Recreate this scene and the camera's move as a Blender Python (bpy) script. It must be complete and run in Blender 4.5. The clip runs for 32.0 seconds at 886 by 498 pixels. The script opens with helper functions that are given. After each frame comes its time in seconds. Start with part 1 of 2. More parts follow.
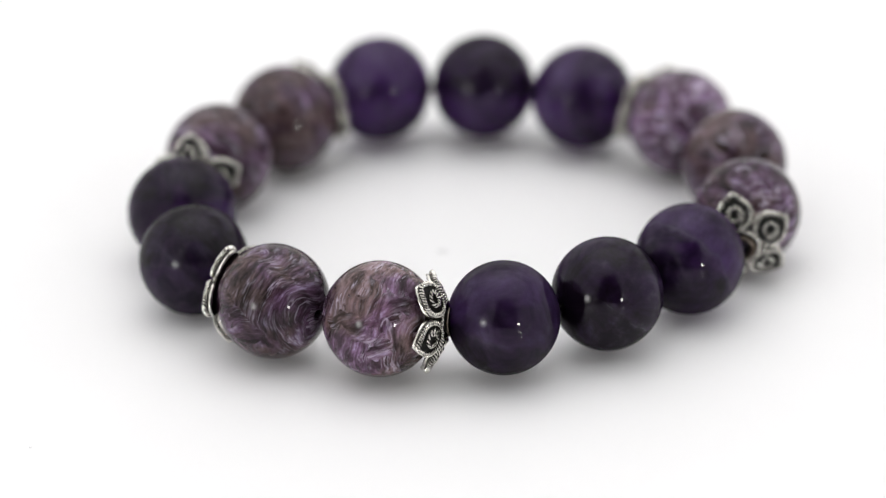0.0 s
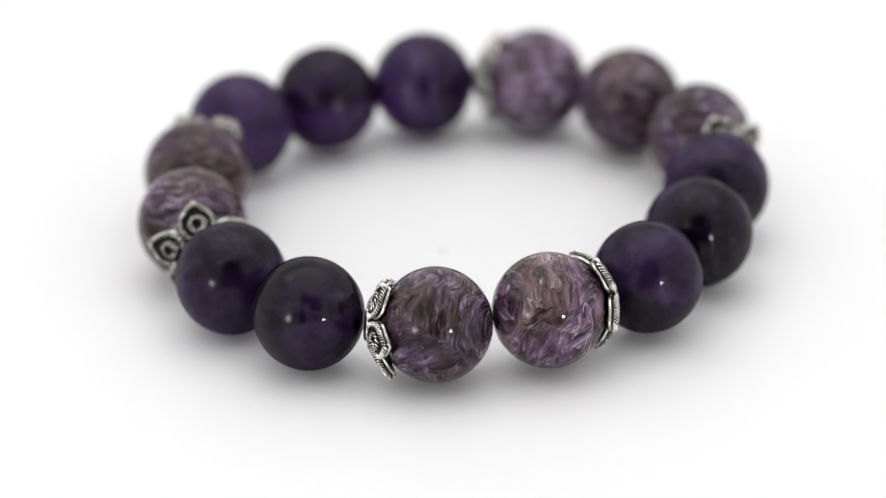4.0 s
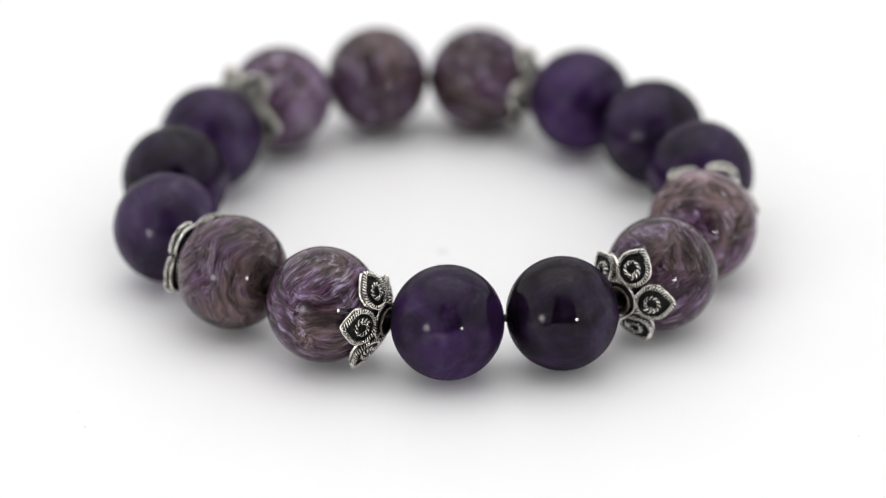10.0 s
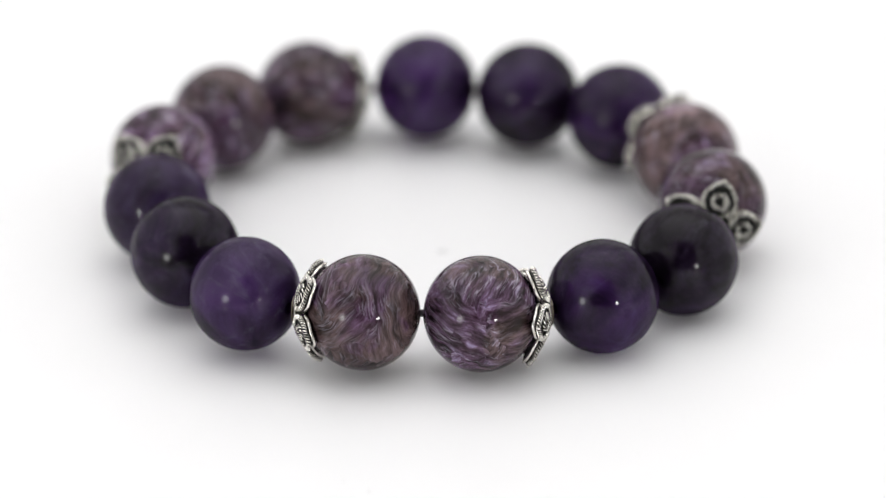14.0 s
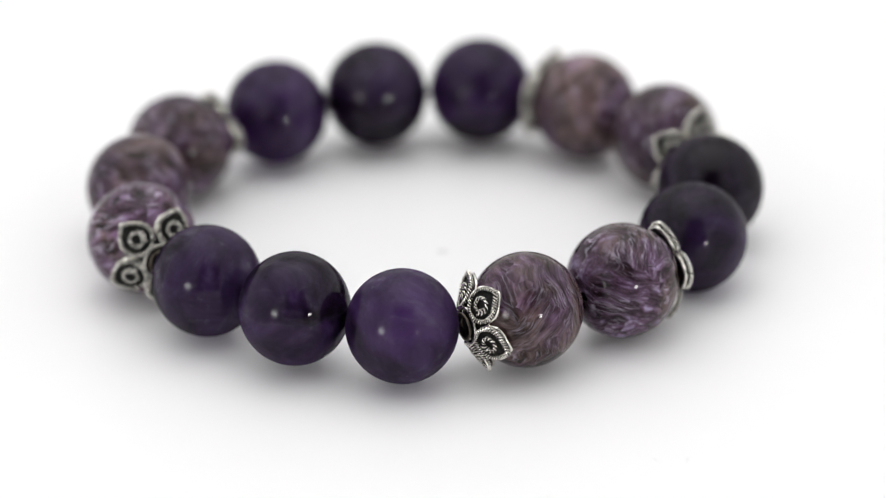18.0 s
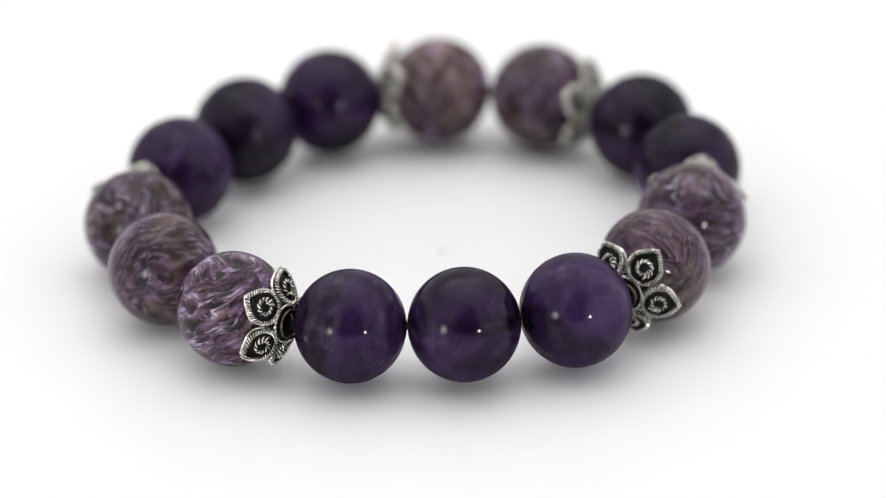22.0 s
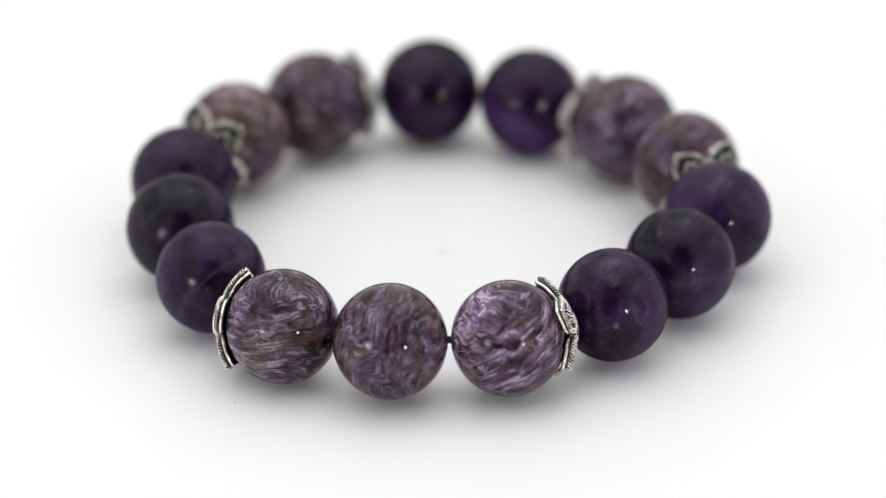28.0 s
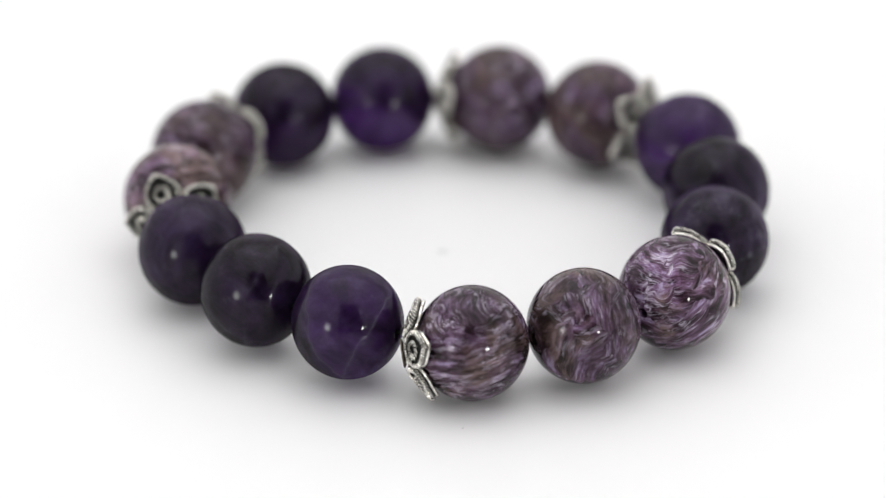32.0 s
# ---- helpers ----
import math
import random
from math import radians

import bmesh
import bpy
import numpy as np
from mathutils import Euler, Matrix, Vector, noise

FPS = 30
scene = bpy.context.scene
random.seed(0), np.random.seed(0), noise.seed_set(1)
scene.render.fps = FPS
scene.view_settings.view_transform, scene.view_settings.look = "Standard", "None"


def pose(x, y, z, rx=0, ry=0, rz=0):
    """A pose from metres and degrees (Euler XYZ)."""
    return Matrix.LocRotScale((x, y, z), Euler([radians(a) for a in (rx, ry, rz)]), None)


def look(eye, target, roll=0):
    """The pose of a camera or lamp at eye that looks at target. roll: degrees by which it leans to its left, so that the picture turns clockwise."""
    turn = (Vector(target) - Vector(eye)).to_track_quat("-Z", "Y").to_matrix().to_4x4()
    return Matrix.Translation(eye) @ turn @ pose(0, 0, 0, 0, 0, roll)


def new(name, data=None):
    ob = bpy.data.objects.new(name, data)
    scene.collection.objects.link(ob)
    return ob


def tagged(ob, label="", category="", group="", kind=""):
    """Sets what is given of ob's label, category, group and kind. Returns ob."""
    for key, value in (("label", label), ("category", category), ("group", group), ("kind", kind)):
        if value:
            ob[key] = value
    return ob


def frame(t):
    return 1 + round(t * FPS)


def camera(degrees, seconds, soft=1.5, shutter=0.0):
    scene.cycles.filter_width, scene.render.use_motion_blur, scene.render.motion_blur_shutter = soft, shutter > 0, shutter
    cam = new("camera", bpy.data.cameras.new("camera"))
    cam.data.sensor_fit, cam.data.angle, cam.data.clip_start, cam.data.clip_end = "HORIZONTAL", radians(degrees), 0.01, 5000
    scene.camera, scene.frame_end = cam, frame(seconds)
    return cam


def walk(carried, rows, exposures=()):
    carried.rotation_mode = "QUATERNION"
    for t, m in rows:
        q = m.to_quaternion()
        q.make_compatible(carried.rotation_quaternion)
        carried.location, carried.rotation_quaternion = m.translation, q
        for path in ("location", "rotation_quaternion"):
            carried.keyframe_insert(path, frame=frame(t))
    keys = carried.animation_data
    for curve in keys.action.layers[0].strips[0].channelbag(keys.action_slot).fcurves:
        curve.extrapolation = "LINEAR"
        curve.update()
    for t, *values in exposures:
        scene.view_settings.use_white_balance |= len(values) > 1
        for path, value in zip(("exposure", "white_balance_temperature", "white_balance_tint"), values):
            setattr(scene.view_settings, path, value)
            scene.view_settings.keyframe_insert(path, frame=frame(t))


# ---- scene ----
# One camera on a stand looks down at a bracelet that turns on a white turntable inside a white light tent.
cam = camera(11.672, 32.0, soft=1.35)
EYE = Vector((0.00003, -0.43635, 0.21724))
PITCH = radians(26.480)
VIEW = look(EYE, EYE + Vector((0, math.cos(PITCH), -math.sin(PITCH))), -0.885)
cam.data.dof.use_dof = True
cam.data.dof.focus_distance = 0.457
cam.data.dof.aperture_fstop = 12.0
walk(cam, [(0.0, VIEW), (32.0, VIEW)], exposures=[(0.0, 0.0), (32.0, 0.0)])

MM = 0.001
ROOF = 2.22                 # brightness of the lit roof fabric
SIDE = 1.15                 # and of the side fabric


# ---- world and lights ----
world = bpy.data.worlds.new("world")
scene.world = world
world.use_nodes = True
world.node_tree.nodes["Background"].inputs[0].default_value = (0.02, 0.02, 0.022, 1)
world.node_tree.nodes["Background"].inputs[1].default_value = 0.3


# ---- materials ----
class Mat:
    """A node material with short ways to add and join nodes."""

    def __init__(self, name):
        self.m = bpy.data.materials.new(name)
        self.m.use_nodes = True
        self.n, self.l = self.m.node_tree.nodes, self.m.node_tree.links
        self.b = self.n["Principled BSDF"]

    def add(self, kind, **ins):
        nd = self.n.new(kind)
        for k, v in ins.items():
            self.put(nd.inputs[k.replace("_", " ")], v)
        return nd

    def put(self, socket, v):
        if isinstance(v, bpy.types.NodeSocket):
            self.l.new(v, socket)
        else:
            socket.default_value = v

    def math(self, op, a, b=0.0):
        nd = self.n.new("ShaderNodeMath")
        nd.operation = op
        self.put(nd.inputs[0], a)
        self.put(nd.inputs[1], b)
        return nd.outputs[0]

    def vec(self, op, a, b):
        nd = self.n.new("ShaderNodeVectorMath")
        nd.operation = op
        self.put(nd.inputs[0], a)
        self.put(nd.inputs[1], b)
        return nd.outputs[0]

    def ramp(self, fac, *stops):
        nd = self.n.new("ShaderNodeValToRGB")
        self.l.new(fac, nd.inputs[0])
        el = nd.color_ramp.elements
        while len(el) < len(stops):
            el.new(0.5)
        for e, (at, col) in zip(el, stops):
            e.position = at
            e.color = (*col, 1) if isinstance(col, tuple) else (col, col, col, 1)
        return nd.outputs[0]

    def mix(self, fac, a, b):
        nd = self.n.new("ShaderNodeMix")
        nd.data_type = "RGBA"
        self.put(nd.inputs[0], fac)
        self.put(nd.inputs[6], a)
        self.put(nd.inputs[7], b)
        return nd.outputs[2]

    def blend(self, fac, one, two):
        nd = self.n.new("ShaderNodeMixShader")
        self.put(nd.inputs[0], fac)
        self.l.new(one, nd.inputs[1])
        self.l.new(two, nd.inputs[2])
        return nd.outputs[0]

    def noise(self, vector, scale, detail=4.0, rough=0.55, distortion=0.0):
        nd = self.add("ShaderNodeTexNoise", Vector=vector, Scale=scale, Detail=detail, Roughness=rough, Distortion=distortion)
        return nd.outputs[0], nd.outputs[1]

    def mm(self, seeded=True):
        """Object coordinates in millimetres, moved to another part of the pattern for each object."""
        tc = self.n.new("ShaderNodeTexCoord")
        v = self.vec("MULTIPLY", tc.outputs["Object"], (1000, 1000, 1000))
        if seeded:
            info = self.n.new("ShaderNodeObjectInfo")
            shift = self.add("ShaderNodeCombineXYZ", X=self.math("MULTIPLY", info.outputs["Random"], 310.0),
                             Y=self.math("MULTIPLY", info.outputs["Random"], 170.0), Z=self.math("MULTIPLY", info.outputs["Random"], 90.0))
            v = self.vec("ADD", v, shift.outputs[0])
        return v

    def bump(self, height, strength, distance):
        nd = self.add("ShaderNodeBump", Strength=strength, Distance=distance, Height=height)
        self.l.new(nd.outputs[0], self.b.inputs["Normal"])

    def set(self, **ins):
        for k, v in ins.items():
            self.put(self.b.inputs[k.replace("_", " ")], v)
        return self.m


def make_amethyst():
    """Dark translucent quartz: smoky to violet by the object's colour (red), with a colour zone;
    the colour also sets how many wisps (green) and healed cracks (blue) show."""
    a = Mat("amethyst")
    v, own = a.mm(), a.mm(False)
    info = a.n.new("ShaderNodeObjectInfo")
    own_look = a.add("ShaderNodeSeparateColor", Color=info.outputs["Color"]).outputs
    tone, wispy, cracked = own_look[0], own_look[1], own_look[2]
    cloud, _ = a.noise(v, 0.16, 5.0, 0.62, 0.5)
    fine, _ = a.noise(v, 0.60, 6.0, 0.64, 0.4)
    _, wc = a.noise(v, 0.22, 3.0, 0.55)
    bent = a.vec("ADD", own, a.vec("MULTIPLY", a.vec("SUBTRACT", wc, (0.5, 0.5, 0.5)), (3.0, 3.0, 3.0)))
    side = a.add("ShaderNodeSeparateXYZ", Vector=bent)
    first = a.math("SUBTRACT", side.outputs[0], 0.9)
    dot = a.n.new("ShaderNodeVectorMath")
    dot.operation = "DOT_PRODUCT"
    a.l.new(bent, dot.inputs[0])
    dot.inputs[1].default_value = (0.55, 0.25, 0.80)
    second = a.math("ADD", dot.outputs["Value"], 2.0)
    depth = a.math("ADD", a.math("SUBTRACT", a.math("MULTIPLY", a.math("SUBTRACT", cloud, 0.5), 1.5), 0.06), tone)
    zone = a.add("ShaderNodeMapRange", Value=first, From_Min=-0.5, From_Max=0.5, To_Min=0.12, To_Max=-0.10)
    depth = a.math("ADD", depth, zone.outputs[0])
    col = a.ramp(depth, (0.05, (0.006, 0.0032, 0.007)), (0.35, (0.011, 0.0060, 0.015)), (0.62, (0.0275, 0.0140, 0.047)), (0.95, (0.070, 0.040, 0.110)))
    col = a.mix(a.math("MULTIPLY", a.ramp(fine, (0.52, 0.0), (0.76, 1.0)), 0.22), col, (0.10, 0.07, 0.145, 1))
    mask, _ = a.noise(v, 0.26, 3.0, 0.6)
    open_wide = a.math("MAXIMUM", a.math("MULTIPLY", a.math("SUBTRACT", cracked, 0.8), 3.5), 0.0)
    crack = a.math("MULTIPLY", a.ramp(a.math("ABSOLUTE", first), (0.0, 0.8), (0.06, 0.3), (0.45, 0.0)), a.math("MAXIMUM", a.ramp(mask, (0.42, 0.0), (0.60, 0.9)), open_wide))
    other = a.math("MULTIPLY", a.ramp(a.math("ABSOLUTE", second), (0.0, 0.8), (0.06, 0.3), (0.40, 0.0)), a.math("MAXIMUM", a.ramp(mask, (0.38, 0.9), (0.54, 0.0)), open_wide))
    col = a.mix(a.math("MULTIPLY", a.math("MAXIMUM", crack, other), cracked), col, (0.19, 0.165, 0.24, 1))
    wisp, _ = a.noise(a.vec("MULTIPLY", v, (1.0, 1.0, 0.45)), 0.45, 4.0, 0.6, 1.0)
    wisps = a.math("MULTIPLY", a.ramp(wisp, (0.50, 0.0), (0.68, 0.7)), a.ramp(cloud, (0.44, 0.0), (0.60, 1.0)))
    col = a.mix(a.math("MULTIPLY", wisps, wispy), col, (0.17, 0.14, 0.23, 1))
    flake, _ = a.noise(v, 0.75, 3.0, 0.6)
    flakes = a.math("MULTIPLY", a.ramp(flake, (0.57, 0.0), (0.72, 0.45)), a.math("MULTIPLY", a.ramp(mask, (0.50, 0.0), (0.62, 1.0)), wispy))
    col = a.mix(flakes, col, (0.34, 0.30, 0.44, 1))
    a.set(Base_Color=col, Roughness=0.5, IOR=1.5, Specular_IOR_Level=0.0)
    tint = a.mix(a.ramp(depth, (0.1, 0.0), (0.9, 1.0)), (0.055, 0.028, 0.062, 1), (0.35, 0.155, 0.52, 1))
    clear = a.add("ShaderNodeBsdfRefraction", Color=tint, Roughness=0.46, IOR=1.5)
    gloss = a.add("ShaderNodeBsdfGlossy", Color=(1, 1, 1, 1), Roughness=0.03)
    body = a.blend(0.50, a.b.outputs[0], clear.outputs[0])
    skin = a.blend(a.math("MULTIPLY", a.add("ShaderNodeFresnel", IOR=1.5).outputs[0], 0.36), body, gloss.outputs[0])
    a.l.new(skin, a.n["Material Output"].inputs[0])
    return a.m


def make_charoite():
    """Silky swirled stone; the object's colour sets how brown (red), how bright (green), how bold its strands (blue)
    and how strongly they swirl (alpha)."""
    a = Mat("charoite")
    v = a.mm()
    info = a.n.new("ShaderNodeObjectInfo")
    own = a.add("ShaderNodeSeparateColor", Color=info.outputs["Color"])
    brownness, light, bold, swirl = own.outputs[0], own.outputs[1], own.outputs[2], info.outputs["Alpha"]
    half = (0.5, 0.5, 0.5)
    _, w1 = a.noise(v, 0.105, 1.0, 0.5)
    _, w2 = a.noise(v, 0.30, 1.5, 0.5)
    bend = a.math("ADD", a.math("MULTIPLY", swirl, 8.0), 1.5)
    wide = a.add("ShaderNodeCombineXYZ", X=bend, Y=bend, Z=bend).outputs[0]
    flow = a.vec("ADD", v, a.vec("MULTIPLY", a.vec("SUBTRACT", w1, half), wide))
    flow = a.vec("ADD", flow, a.vec("MULTIPLY", a.vec("SUBTRACT", w2, half), (1.6, 1.6, 1.6)))
    # sprays that cross one another: beyond an uneven border the strands run another way
    turned = a.n.new("ShaderNodeVectorRotate")
    turned.rotation_type = "EULER_XYZ"
    a.l.new(flow, turned.inputs["Vector"])
    turned.inputs["Rotation"].default_value = (0.35, 0.95, 0.2)
    border, _ = a.noise(flow, 0.17, 3.0, 0.6)
    crossing = a.mix(a.ramp(border, (0.530, 0.0), (0.5305, 1.0)), flow, a.vec("ADD", turned.outputs[0], (23.0, 41.0, 9.0)))
    fibre = a.vec("MULTIPLY", crossing, (1.0, 0.13, 0.13))
    silk, _ = a.noise(a.vec("MULTIPLY", crossing, (1.0, 0.24, 0.24)), 1.15, 6.0, 0.68)
    rich = a.math("ADD", 0.90, a.math("MULTIPLY", bold, 0.62))
    silk = a.math("ADD", 0.5, a.math("MULTIPLY", a.math("SUBTRACT", silk, 0.5), rich))
    thread, _ = a.noise(fibre, 3.0, 3.0, 0.6)
    gap, _ = a.noise(a.vec("MULTIPLY", a.vec("ADD", crossing, (37.0, 11.0, 5.0)), (1.0, 0.30, 0.30)), 0.95, 5.0, 0.66)
    patch, _ = a.noise(flow, 0.15, 4.0, 0.6)
    shade, _ = a.noise(a.vec("ADD", v, (71.0, 3.0, 29.0)), 0.17, 3.0, 0.5)
    col = a.ramp(silk, (0.28, (0.020, 0.010, 0.015)), (0.42, (0.060, 0.031, 0.052)), (0.53, (0.120, 0.064, 0.114)),
                 (0.63, (0.196, 0.116, 0.210)), (0.76, (0.40, 0.32, 0.50)))
    brown = a.mix(a.ramp(silk, (0.36, 0.0), (0.64, 1.0)), (0.030, 0.019, 0.014, 1), (0.192, 0.126, 0.116, 1))
    earthy = a.add("ShaderNodeMapRange", Value=a.math("ADD", patch, a.math("MULTIPLY", brownness, 0.16)), From_Min=0.55, From_Max=0.67, To_Min=0.0, To_Max=0.85)
    col = a.mix(earthy.outputs[0], col, brown)
    dark = a.math("MULTIPLY", a.ramp(gap, (0.35, 1.0), (0.455, 0.0)), a.math("ADD", 0.05, a.math("MULTIPLY", bold, 0.65)))
    col = a.mix(dark, col, (0.014, 0.008, 0.009, 1))
    # pale silky threads, thin and of limited length, gathered in sprays
    spray, _ = a.noise(a.vec("ADD", flow, (13.0, 57.0, 91.0)), 0.24, 3.0, 0.6)
    length, _ = a.noise(a.vec("MULTIPLY", a.vec("ADD", crossing, (5.0, 17.0, 31.0)), (1.0, 0.50, 0.50)), 0.85, 2.0, 0.5)
    strand, _ = a.noise(a.vec("ADD", fibre, (19.0, 43.0, 7.0)), 2.1, 2.0, 0.5)
    strand = a.ramp(a.math("ABSOLUTE", a.math("SUBTRACT", strand, 0.5)), (0.0, 1.0), (0.016, 0.6), (0.045, 0.0))
    silky = a.math("MAXIMUM", strand, a.math("MULTIPLY", a.ramp(thread, (0.53, 0.0), (0.67, 1.0)), 0.6))
    pale = a.math("MULTIPLY", silky, a.math("MULTIPLY", a.ramp(length, (0.44, 0.0), (0.60, 1.0)), a.ramp(spray, (0.40, 0.12), (0.58, 1.0))))
    col = a.mix(a.math("MULTIPLY", pale, a.math("MULTIPLY", bold, 0.76)), col, (0.64, 0.56, 0.70, 1))
    tone = a.math("MULTIPLY", a.ramp(shade, (0.34, 0.50), (0.64, 1.0)), a.math("MULTIPLY", light, 0.78))
    col = a.vec("MULTIPLY", col, a.add("ShaderNodeCombineXYZ", X=tone, Y=tone, Z=tone).outputs[0])
    spot, _ = a.noise(v, 0.33, 2.0, 0.5)
    col = a.mix(a.ramp(spot, (0.25, 0.9), (0.30, 0.0)), col, (0.010, 0.009, 0.008, 1))
    a.bump(thread, 0.05, 0.0001)
    a.set(Base_Color=col, Roughness=0.06, IOR=1.5, Specular_IOR_Level=0.20)
    return a.m


def make_silver():
    a = Mat("silver")
    v = a.mm()
    tarnish, _ = a.noise(v, 1.3, 5.0, 0.6)
    grain, _ = a.noise(v, 9.0, 3.0, 0.6)
    col = a.ramp(tarnish, (0.30, (0.24, 0.225, 0.195)), (0.54, (0.88, 0.86, 0.80)))
    a.bump(grain, 0.15, 0.00003)
    return a.set(Base_Color=col, Metallic=1.0, Roughness=a.ramp(tarnish, (0.3, 0.26), (0.6, 0.10)))


def make_browned():
    a = Mat("browned_silver")
    n, _ = a.noise(a.mm(), 1.6, 5.0, 0.6)
    return a.set(Base_Color=a.ramp(n, (0.35, (0.10, 0.075, 0.055)), (0.70, (0.36, 0.31, 0.26))), Metallic=1.0, Roughness=0.28)


def make_oxide():
    a = Mat("oxidised_silver")
    v = a.mm()
    n, _ = a.noise(v, 2.2, 5.0, 0.6)
    a.bump(n, 0.3, 0.00006)
    return a.set(Base_Color=a.ramp(n, (0.35, (0.003, 0.003, 0.003)), (0.80, (0.022, 0.021, 0.019))), Metallic=0.0, Roughness=0.55, Specular_IOR_Level=0.15)


def make_plain(name, col, rough, scale, vary, metal=0.0, spec=0.5):
    a = Mat(name)
    n, _ = a.noise(a.mm(), scale, 5.0, 0.6)
    dark = tuple(c * (1 - vary) for c in col)
    return a.set(Base_Color=a.ramp(n, (0.3, dark), (0.7, col)), Roughness=rough, Metallic=metal, Specular_IOR_Level=spec)


AMETHYST, CHAROITE, SILVER, OXIDE, BROWNED = make_amethyst(), make_charoite(), make_silver(), make_oxide(), make_browned()
CORD = make_plain("elastic_cord", (0.030, 0.018, 0.032), 0.5, 3.0, 0.4)
DISC = make_plain("white_acrylic", (0.86, 0.86, 0.86), 0.42, 0.05, 0.015, spec=0.35)
FABRIC = make_plain("white_tent_fabric", (0.86, 0.86, 0.85), 0.9, 0.02, 0.03, spec=0.1)
DARK = make_plain("dark_room_paint", (0.030, 0.030, 0.032), 0.8, 0.01, 0.3)
DUST = make_plain("dust", (0.22, 0.21, 0.20), 0.9, 8.0, 0.4)
MARK = make_plain("faint_grey_mark", (0.76, 0.76, 0.76), 0.6, 4.0, 0.05)
METAL = make_plain("white_lamp_enamel", (0.80, 0.80, 0.79), 0.4, 0.2, 0.05)


def make_glow(name, strength, soft):
    a = Mat(name)
    tc = a.n.new("ShaderNodeTexCoord")
    em = a.add("ShaderNodeEmission", Color=(1.0, 0.99, 0.975, 1))
    if soft:
        d = a.n.new("ShaderNodeVectorMath")
        d.operation = "LENGTH"
        a.l.new(tc.outputs["Object"], d.inputs[0])
        f = a.math("SUBTRACT", 1.0, a.math("DIVIDE", d.outputs["Value"], soft))
        f = a.math("MAXIMUM", f, 0.0)
        a.l.new(a.math("ADD", a.math("MULTIPLY", a.math("MULTIPLY", f, f), strength), 0.7), em.inputs[1])
    else:
        em.inputs[1].default_value = strength
    a.l.new(em.outputs[0], a.n["Material Output"].inputs[0])
    return a.m


# ---- mesh helpers ----
def part(name, bm, material, parent, label=""):
    """Links a bmesh as one smooth mesh object under a thing or a part."""
    me = bpy.data.meshes.new(name)
    bm.to_mesh(me)
    bm.free()
    me.polygons.foreach_set("use_smooth", [True] * len(me.polygons))
    me.materials.append(material)
    return hang(name, me, parent, label)


def hang(name, me, parent, label="", m=None):
    ob = new(name, me)
    ob.parent = parent
    if m is not None:
        ob.matrix_basis = m
    return tagged(ob, label)


def mesh_of(name, bm, material):
    me = bpy.data.meshes.new(name)
    bm.to_mesh(me)
    bm.free()
    me.polygons.foreach_set("use_smooth", [True] * len(me.polygons))
    me.materials.append(material)
    return me


def grid_mesh(rows, close_u=False, close_v=False):
    """A bmesh from rows of points; closes round each row (v) or from the last row to the first (u)."""
    bm = bmesh.new()
    vs = [[bm.verts.new(p) for p in row] for row in rows]
    nu, nv = len(vs), len(vs[0])
    for i in range(nu if close_u else nu - 1):
        for j in range(nv if close_v else nv - 1):
            a, b = vs[i], vs[(i + 1) % nu]
            bm.faces.new((a[j], b[j], b[(j + 1) % nv], a[(j + 1) % nv]))
    bmesh.ops.recalc_face_normals(bm, faces=bm.faces)
    return bm


def lathe_x(profile, n=48):
    """Turns a profile of (axial, radius) about the x axis."""
    rows = [[Vector((ax, r * math.cos(2 * math.pi * k / n), r * math.sin(2 * math.pi * k / n))) for k in range(n)] for ax, r in profile]
    return grid_mesh(rows, close_v=True)


def lathe_z(profile, n=64):
    rows = [[Vector((r * math.cos(2 * math.pi * k / n), r * math.sin(2 * math.pi * k / n), z)) for k in range(n)] for r, z in profile]
    return grid_mesh(rows, close_v=True)


def tube(path, normals, radius, sides=8, closed=False, lobes=0, turns=0.0, depth=0.0):
    """A wire along a path; with lobes it is a twisted rope of that many strands."""
    n = len(path)
    rows = []
    for i, p in enumerate(path):
        a = path[(i + 1) % n] if closed or i < n - 1 else path[i]
        b = path[i - 1] if closed or i > 0 else path[i]
        t = (a - b).normalized()
        up = normals[i]
        side = t.cross(up).normalized()
        up = side.cross(t).normalized()
        row = []
        for k in range(sides):
            th = 2 * math.pi * k / sides
            r = radius
            if lobes:
                r *= 1 - depth + depth * abs(math.cos(0.5 * lobes * (th - 2 * math.pi * turns * i / n)))
            row.append(p + side * (r * math.cos(th)) + up * (r * math.sin(th)))
        rows.append(row)
    bm = grid_mesh(rows, close_u=closed, close_v=True)
    if not closed:
        bm.verts.ensure_lookup_table()
        for i0 in (0, (n - 1) * sides):
            bm.faces.new([bm.verts[i0 + k] for k in range(sides)])
        bmesh.ops.recalc_face_normals(bm, faces=bm.faces)
    return bm


def box(x0, x1, y0, y1, z0, z1):
    bm = bmesh.new()
    bmesh.ops.create_cube(bm, size=1.0)
    for v in bm.verts:
        v.co = Vector(((x0 + x1) / 2 + v.co.x * (x1 - x0), (y0 + y1) / 2 + v.co.y * (y1 - y0), (z0 + z1) / 2 + v.co.z * (z1 - z0)))
    return bm


def setting(name, bm, material, label):
    ob = part(name, bm, material, None, label)
    ob.data.polygons.foreach_set("use_smooth", [False] * len(ob.data.polygons))
    return tagged(ob, kind="structure")


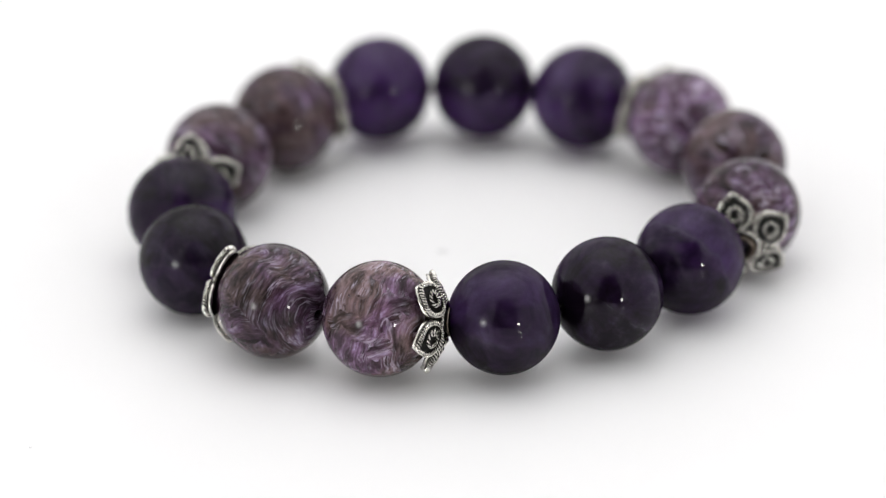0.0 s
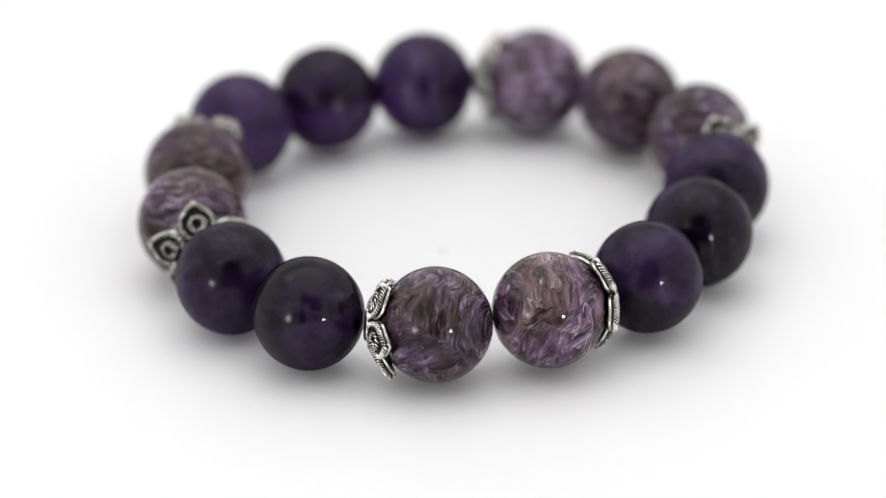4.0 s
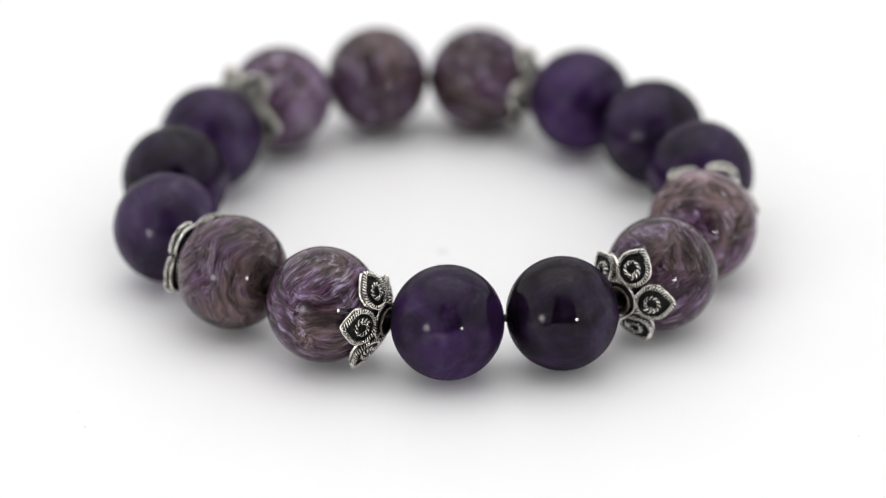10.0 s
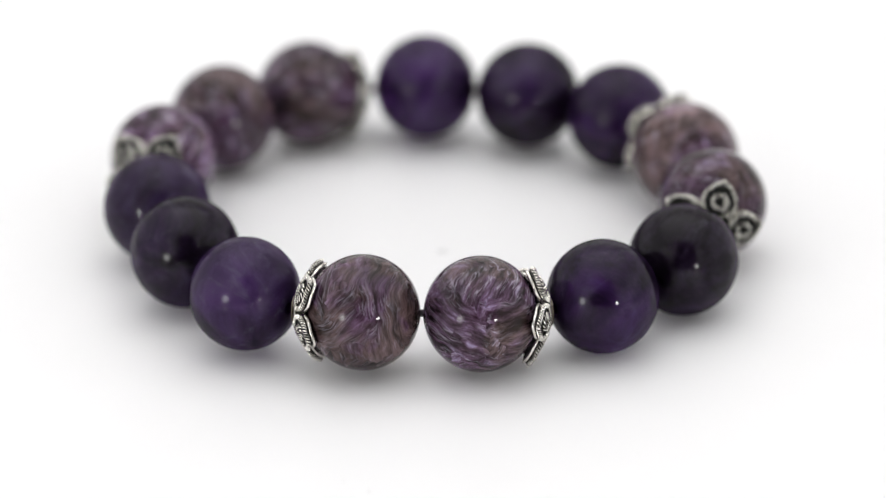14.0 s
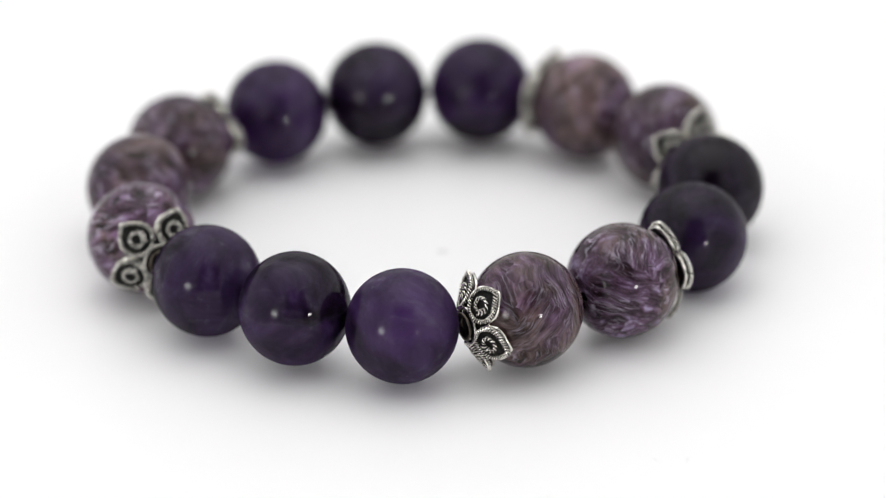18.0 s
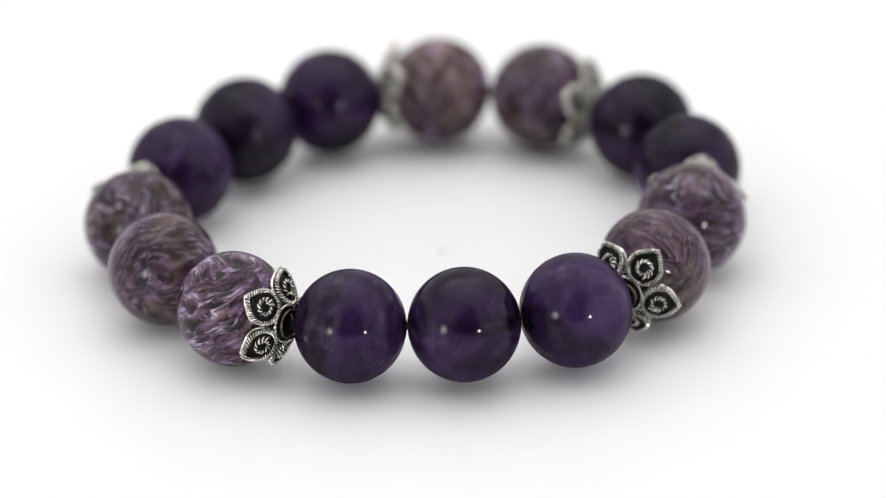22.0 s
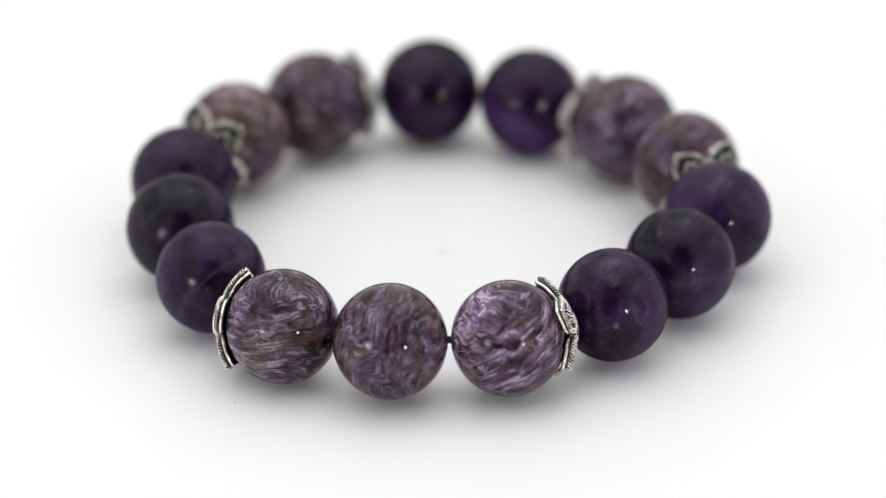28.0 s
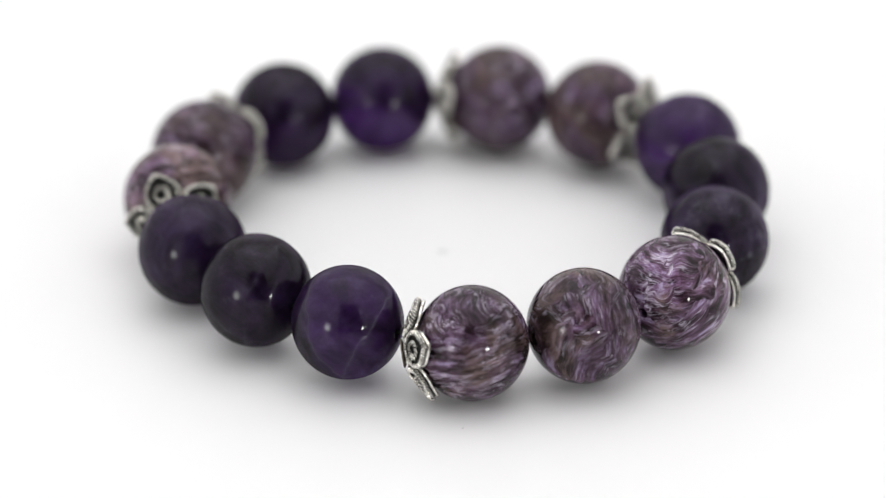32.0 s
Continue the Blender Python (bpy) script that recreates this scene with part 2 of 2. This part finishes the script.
# ---- the light tent: floor, walls, roof, and the opening that the camera looks through ----
TOP = -0.42 * MM            # top of the turntable
FLOOR = TOP - 12 * MM
setting("floor", box(-1.2, 1.2, -1.6, 0.62, FLOOR - 0.03, FLOOR), FABRIC, "white matt sweep under the turntable")
setting("wall_back", box(-0.6, 0.6, 0.60, 0.62, FLOOR, 0.72), FABRIC, "white fabric back wall of the light tent")
setting("wall_left", box(-0.62, -0.60, -0.33, 0.60, FLOOR, 0.72), FABRIC, "white fabric side wall of the light tent")
setting("wall_right", box(0.60, 0.62, -0.33, 0.60, FLOOR, 0.72), FABRIC, "white fabric side wall of the light tent")
setting("ceiling", box(-0.62, 0.62, -0.35, 0.62, 0.72, 0.74), FABRIC, "white fabric roof of the light tent")
OPEN_L, OPEN_R, OPEN_B, OPEN_T = -0.125, 0.185, 0.032, 0.56
setting("wall_front_left", box(-0.62, OPEN_L, -0.35, -0.33, FLOOR, 0.72), FABRIC, "white front flap of the light tent")
setting("wall_front_right", box(OPEN_R, 0.62, -0.35, -0.33, FLOOR, 0.72), FABRIC, "white front flap of the light tent")
setting("wall_front_top", box(OPEN_L, OPEN_R, -0.35, -0.33, OPEN_T, 0.72), FABRIC, "white front flap of the light tent")
setting("wall_front_low", box(OPEN_L, OPEN_R, -0.35, -0.33, FLOOR, OPEN_B), FABRIC, "white low front lip of the light tent")
setting("room_wall_behind", box(-1.2, 1.2, -1.62, -1.60, FLOOR, 1.2), DARK, "dark wall of the room behind the camera")
setting("room_wall_left", box(-1.22, -1.20, -1.60, -0.35, FLOOR, 1.2), DARK, "dark side wall of the room")
setting("room_wall_right", box(1.20, 1.22, -1.60, -0.35, FLOOR, 1.2), DARK, "dark side wall of the room")
setting("room_ceiling", box(-1.22, 1.22, -1.62, -0.35, 1.2, 1.22), DARK, "dark ceiling of the room")


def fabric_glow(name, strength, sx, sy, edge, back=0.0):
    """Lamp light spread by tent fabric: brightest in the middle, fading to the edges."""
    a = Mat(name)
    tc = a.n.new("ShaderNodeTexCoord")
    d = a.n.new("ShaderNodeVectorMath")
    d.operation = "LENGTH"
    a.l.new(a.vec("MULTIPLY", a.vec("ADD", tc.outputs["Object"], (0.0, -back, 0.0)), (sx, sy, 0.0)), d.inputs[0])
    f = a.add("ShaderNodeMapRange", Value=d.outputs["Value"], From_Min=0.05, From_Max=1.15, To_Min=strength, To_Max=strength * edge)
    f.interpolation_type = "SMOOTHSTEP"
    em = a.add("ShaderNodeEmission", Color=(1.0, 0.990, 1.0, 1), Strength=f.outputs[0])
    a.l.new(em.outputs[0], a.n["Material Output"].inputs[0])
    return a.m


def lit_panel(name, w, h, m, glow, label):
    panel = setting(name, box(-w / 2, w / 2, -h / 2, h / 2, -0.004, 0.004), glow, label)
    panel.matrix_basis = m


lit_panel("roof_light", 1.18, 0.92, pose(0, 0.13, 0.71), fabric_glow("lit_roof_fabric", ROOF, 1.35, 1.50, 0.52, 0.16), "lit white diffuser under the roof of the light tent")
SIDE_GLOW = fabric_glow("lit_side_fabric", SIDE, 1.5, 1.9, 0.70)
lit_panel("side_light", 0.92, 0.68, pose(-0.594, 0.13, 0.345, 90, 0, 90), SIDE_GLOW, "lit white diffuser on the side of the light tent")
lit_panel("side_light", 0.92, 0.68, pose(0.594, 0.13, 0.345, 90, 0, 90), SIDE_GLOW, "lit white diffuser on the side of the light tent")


def studio_lamp(name, at, target, radius, glow, label):
    """A round lamp head with a reflector rim and a glowing face."""
    lamp = tagged(new(name), label, "lamp")
    lamp.matrix_basis = look(at, target)
    r = radius
    part("reflector", lathe_z([(r * 0.4, 0.05), (r * 0.75, 0.035), (r * 1.04, 0.004), (r * 1.06, -0.004), (r * 1.0, -0.004), (r * 0.98, 0.002)], 40), METAL, lamp)
    part("diffuser", lathe_z([(0.0001, -0.001), (r * 0.5, -0.001), (r * 0.98, 0.0)], 40), glow, lamp, "glowing front")
    drop = at[2] - FLOOR
    stand = part("stand", lathe_z([(0.0001, 0.0), (0.004, 0.0), (0.004, drop - r * 0.9), (0.0001, drop - r * 0.9)], 12), METAL, lamp, "thin white metal pole")
    stand.matrix_basis = lamp.matrix_basis.inverted() @ pose(at[0], at[1] - 0.006, FLOOR)
    return lamp


studio_lamp("spot_lamp", (0.163, -0.312, 0.063), (0, 0, 0.006), 0.017, make_glow("spot_glow", 62.0, 0), "small bright round lamp on a pole")
studio_lamp("flood_lamp", (-0.221, -0.269, 0.063), (0, 0, 0.006), 0.070, make_glow("flood_glow", 22.0, 0.070), "round soft lamp with a bright middle on a pole")

# ---- the turntable ----
turntable = tagged(new("turntable"), "white round acrylic turntable with specks of dust", "turntable")
R_T = 0.155
part("platter", lathe_z([(0.0, FLOOR), (R_T - 0.001, FLOOR), (R_T, FLOOR + 0.001), (R_T, TOP - 0.0015), (R_T - 0.0006, TOP - 0.0004), (R_T - 0.002, TOP),
                         (0.1, TOP), (0.05, TOP), (0.0, TOP)], 128), DISC, turntable, "smooth white acrylic disc")
part("centre_mark", lathe_z([(0.0, TOP + 0.00004), (0.0005, TOP + 0.00004), (0.0007, TOP)], 16), MARK, turntable, "faint grey centre mark")


def speck(x, y, size):
    bm = bmesh.new()
    bmesh.ops.create_icosphere(bm, subdivisions=1, radius=size)
    for v in bm.verts:
        v.co *= random.uniform(0.6, 1.3)
        v.co.z *= 0.4
        v.co += Vector((x, y, TOP + size * 0.2))
    part("dust_speck", bm, DUST, turntable)


for sx, sy, size in ((-43.4, -43.6, 0.09), (-40.5, 36.8, 0.08), (-37.4, 37.8, 0.06), (40.8, -6.5, 0.09)):
    speck(sx * MM, sy * MM, size * MM)


# ---- the bracelet ----
# x, y, radius and lift of each bead in millimetres; a: amethyst, c: charoite; lean of the grain to the string in degrees; tone of the stone
BEADS = (
    (-18.40, -23.92, 6.09, -0.08, "c", 8, (0.75, 0.85, 1.1, 0.35)),
    (-27.28, -13.15, 6.01, -0.35, "a", 80, (0.32, 0.3, 0.25, 1.0)),
    (-29.04, -0.97, 6.06, -0.60, "a", 60, (0.52, 0.45, 0.25, 1.0)),
    (-25.31, 12.31, 6.12, -0.12, "c", 45, (0.3, 0.95, 1.2, 0.4)),
    (-17.92, 22.41, 6.11, 0.16, "c", -8, (0.9, 0.95, 0.6, 0.4)),
    (-6.83, 30.22, 6.03, 0.27, "a", -60, (0.63, 1.1, 0.45, 1.0)),
    (5.40, 30.25, 6.02, 0.39, "a", 88, (0.42, 0.45, 0.85, 1.0)),
    (16.98, 26.91, 5.98, 0.13, "a", 10, (0.56, 1.2, 0.4, 1.0)),
    (28.00, 19.45, 6.07, -0.11, "c", 50, (0.05, 1.36, 1.4, 0.15)),
    (33.28, 8.18, 6.07, -0.02, "c", 6, (0.55, 0.95, 1.05, 0.45)),
    (33.80, -3.98, 6.04, -0.48, "c", 78, (0.4, 0.95, 1.3, 0.3)),
    (26.61, -15.86, 5.99, 0.07, "a", -25, (0.54, 0.5, 1.0, 1.0)),
    (17.28, -24.06, 6.03, 0.26, "a", -50, (0.28, 0.4, 0.83, 1.0)),
    (6.06, -29.14, 6.01, 0.28, "a", -70, (0.45, 0.35, 0.35, 1.0)),
    (-7.08, -28.77, 6.11, 0.08, "c", 12, (0.95, 1.45, 0.9, 0.4)),
)
bracelet = tagged(new("bracelet"), "beaded bracelet of dark amethyst and swirled charoite with silver bead caps", "bracelet")
PLACES = [Vector((x * MM, y * MM, (r - 0.05 + 0.6 * dz) * MM)) for x, y, r, dz, *_ in BEADS]


def bead_mesh(name, material, grain):
    """A polished ball of radius 6 mm, drilled along x, with a softened edge round the hole."""
    r, hole, n = 6.0, 0.55, 56
    a0 = math.asin((hole + 0.12) / r)
    prof = [(-r * math.cos(a0) + 2.5, hole), (-r * math.cos(a0) + 0.12, hole), (-r * math.cos(a0) + 0.04, hole + 0.05)]
    prof += [(-r * math.cos(a0 + (math.pi - 2 * a0) * k / n), r * math.sin(a0 + (math.pi - 2 * a0) * k / n)) for k in range(n + 1)]
    prof += [(-a, q) for a, q in reversed(prof[:3])]
    bm = lathe_x([(a * MM, q * MM) for a, q in prof], 80)
    bm.transform(grain @ Matrix.Diagonal((1, 1, 1.02, 1)))
    return mesh_of(name, bm, material)


def along(direction, up=Vector((0, 0, 1))):
    """A turn that lays local x along a direction."""
    x = direction.normalized()
    y = up.cross(x).normalized()
    return Matrix((x, y, x.cross(y))).transposed().to_4x4()


BEAD_KIND = {"a": ("amethyst_bead", AMETHYST, "polished round amethyst bead, deep violet with faint veils"),
             "c": ("charoite_bead", CHAROITE, "polished round charoite bead with swirled lilac fibres")}
COUNT = len(BEADS)
for i, (x, y, r, dz, kind, lean, tone) in enumerate(BEADS):
    name, material, label = BEAD_KIND[kind]
    grain = pose(0, 0, 0, 0, lean, 0)
    way = PLACES[(i + 1) % COUNT] - PLACES[i - 1]
    m = Matrix.Translation(PLACES[i]) @ along(way) @ grain.inverted() @ Matrix.Scale(r / 6.0, 4)
    hang(name, bead_mesh(name, material, grain), bracelet, label, m).color = tone

# the elastic cord runs through all the holes
cord_path, cord_up = [], []
for i in range(COUNT):
    for k in range(6):
        f = k / 6
        cord_path.append(PLACES[i].lerp(PLACES[(i + 1) % COUNT], f))
        cord_up.append(Vector((0, 0, 1)))
part("cord", tube(cord_path, cord_up, 0.42 * MM, 8, closed=True), CORD, bracelet, "thin dark elastic cord")


# ---- bead caps: five pointed petals with twisted wire borders and scrolls round a flared collar ----
def cap_point(s, w, h):
    """A place on a petal: s along it from the collar, w across it, h above it (mm). The cap's axis is x, the petal points up z."""
    pts = ((1.3, 7.05), (2.3, 6.68), (3.63, 5.98), (4.7, 5.32), (5.65, 4.56))
    lens = [0.0]
    for (r0, a0), (r1, a1) in zip(pts, pts[1:]):
        lens.append(lens[-1] + math.hypot(r1 - r0, a1 - a0))
    s = min(max(s, 0.0), lens[-1])
    k = max(j for j in range(len(pts) - 1) if lens[j] <= s + 1e-9)
    f = (s - lens[k]) / (lens[k + 1] - lens[k])
    rad = pts[k][0] + f * (pts[k + 1][0] - pts[k][0])
    ax = pts[k][1] + f * (pts[k + 1][1] - pts[k][1])
    lean = radians(24 + 14 * s / lens[-1])
    nr, na = math.sin(lean), math.cos(lean)
    h = h - 0.085 * w * w
    return Vector(((ax + h * na) * MM, w * MM, (rad + h * nr) * MM))


def petal_normal(s):
    lean = radians(24 + 14 * s / 5.1)
    return Vector((math.cos(lean), 0, math.sin(lean)))


EYE_S, RING, TIP = 2.52, 1.82, 2.31


def outline(n, inset=0.0):
    """A drop: a circle round the eye, drawn out to a point at the tip."""
    r, d = RING - inset, TIP - inset * 1.25
    a = math.acos(r / d)
    arc = 2 * (math.pi - a) * r
    line = math.sqrt(d * d - r * r)
    total, out = arc + 2 * line, []
    for k in range(n):
        q = total * k / n
        if q < line:
            f = q / line
            p0, p1 = (d, 0.0), (r * math.cos(a), r * math.sin(a))
            out.append((EYE_S + p0[0] + f * (p1[0] - p0[0]), p0[1] + f * (p1[1] - p0[1]) + 0.10 * math.sin(math.pi * f)))
        elif q < line + arc:
            th = a + (q - line) / r
            out.append((EYE_S + r * math.cos(th), r * math.sin(th)))
        else:
            f = (q - line - arc) / line
            p0, p1 = (r * math.cos(a), -r * math.sin(a)), (d, 0.0)
            out.append((EYE_S + p0[0] + f * (p1[0] - p0[0]), p0[1] + f * (p1[1] - p0[1]) - 0.10 * math.sin(math.pi * f)))
    return out


def petal_plate():
    ring = outline(48, 0.05)
    bm = bmesh.new()
    loops = []
    for f, h in ((0.0, 0.0), (0.5, 0.0), (1.0, 0.0), (1.0, -0.5), (0.5, -0.5), (0.0, -0.5)):
        if f == 0:
            loops.append([bm.verts.new(cap_point(EYE_S, 0, h))])
        else:
            loops.append([bm.verts.new(cap_point(EYE_S + f * (s - EYE_S), f * w, h)) for s, w in ring])
    n = len(ring)
    for a, b in zip(loops, loops[1:]):
        for j in range(n):
            q = [a[j % len(a)], b[j % len(b)], b[(j + 1) % n % len(b)], a[(j + 1) % n % len(a)]]
            q = list(dict.fromkeys(q))
            bm.faces.new(q)
    bmesh.ops.recalc_face_normals(bm, faces=bm.faces)
    return bm


def petal_wire(inset, h, radius, n, sides, lobes=0, turns=0.0, depth=0.0):
    ring = outline(n, inset)
    return tube([cap_point(s, w, h) for s, w in ring], [petal_normal(s) for s, w in ring], radius * MM, sides, True, lobes, turns, depth)


def scroll_wire(radius, lobes, depth, n):
    path, ups = [], []
    for k in range(n):
        f = k / (n - 1)
        a = math.pi * 0.85 - f * 2 * math.pi * 1.25
        rad = 0.96 - 0.40 * f
        s, w = EYE_S - 0.10 + rad * math.cos(a), rad * math.sin(a)
        path.append(cap_point(s, w, 0.20))
        ups.append(petal_normal(s))
    return tube(path, ups, radius * MM, 12, False, lobes, 6.8, depth)


PETAL_PARTS = (
    ("petal", mesh_of("petal", petal_plate(), OXIDE), "blackened silver petal"),
    ("petal_rim", mesh_of("petal_rim", petal_wire(0.04, -0.42, 0.21, 72, 8), SILVER), "smooth silver rim"),
    ("rope_border", mesh_of("rope_border", petal_wire(0.06, 0.17, 0.30, 380, 12, 2, 19.0, 0.80), SILVER), "twisted silver wire border"),
    ("rope_core", mesh_of("rope_core", petal_wire(0.07, 0.15, 0.235, 72, 8), OXIDE), "blackened groove of the wire"),
    ("scroll", mesh_of("scroll", scroll_wire(0.25, 2, 0.80, 150), SILVER), "twisted silver wire scroll"),
    ("scroll_core", mesh_of("scroll_core", scroll_wire(0.19, 0, 0.0, 60), OXIDE), "blackened groove of the scroll"),
)
COLLAR = mesh_of("collar", lathe_x([(a * MM, q * MM) for a, q in
                                    ((6.70, 1.05), (6.95, 1.02), (7.16, 1.22), (7.28, 1.48), (7.40, 1.58), (7.50, 1.52),
                                     (7.46, 1.32), (7.25, 1.08), (7.0, 0.85), (6.7, 0.80), (6.70, 1.05))], 40), BROWNED)
BASE = mesh_of("base", lathe_x([(a * MM, q * MM) for a, q in
                                ((5.85, 2.55), (6.12, 2.50), (6.45, 2.0), (6.85, 1.35), (7.1, 1.1), (7.1, 0.75), (6.1, 0.75), (5.85, 2.55))], 40), OXIDE)


ROPE_PATH = [Vector((6.95 * MM, 1.95 * MM * math.cos(q * math.pi / 70), 1.95 * MM * math.sin(q * math.pi / 70))) for q in range(140)]
COLLAR_ROPE = mesh_of("collar_rope", tube(ROPE_PATH, [Vector((1, 0, 0))] * 140, 0.20 * MM, 10, True, 2, 14.0, 0.8), SILVER)


def bead_cap(charoite, amethyst, phase, up, out, shift):
    """A cap on a charoite bead, turned by phase about the string and leaning up and out a little, as it hangs."""
    c, a = PLACES[charoite], PLACES[amethyst]
    flat = along(a - c).to_3x3()
    lean = flat.col[0] + flat.col[2] * up + flat.col[1] * out
    cap = new("bead_cap")
    cap.parent = bracelet
    cap.matrix_basis = Matrix.Translation(c) @ along(lean) @ Matrix.Translation((shift * MM, 0, 0)) @ pose(0, 0, 0, phase)
    tagged(cap, "silver flower bead cap with five pointed petals")
    hang("collar", COLLAR, cap, "flared browned silver collar")
    hang("base", BASE, cap, "blackened silver cup")
    hang("collar_rope", COLLAR_ROPE, cap, "twisted silver wire ring")
    for k in range(5):
        for name, me, label in PETAL_PARTS:
            hang(name, me, cap, label, pose(0, 0, 0, 72 * k))


bead_cap(3, 2, -64.6, -0.059, -0.141, 0.10)
bead_cap(0, 1, -87.9, -0.023, 0.190, 0.10)
bead_cap(8, 7, -30.3, 0.023, -0.240, -0.15)
bead_cap(4, 5, -31.4, -0.037, 0.204, 0.0)
bead_cap(14, 13, -49.0, 0.028, -0.159, 0.15)
bead_cap(10, 11, -59.0, -0.160, 0.400, -0.05)


# ---- everything on the platter turns with it ----
def turn(t):
    """The platter's angle in degrees at t seconds."""
    u = (t - 16) / 16
    return math.degrees(2.470392 + 2.450867 * u + (-0.007555) * u * u + 0.001769 * u ** 3)


def motions():
    rows = [(k * 0.5, pose(0, 0, 0, 0, 0, turn(k * 0.5))) for k in range(65)]
    walk(turntable, rows)
    walk(bracelet, rows)


motions()
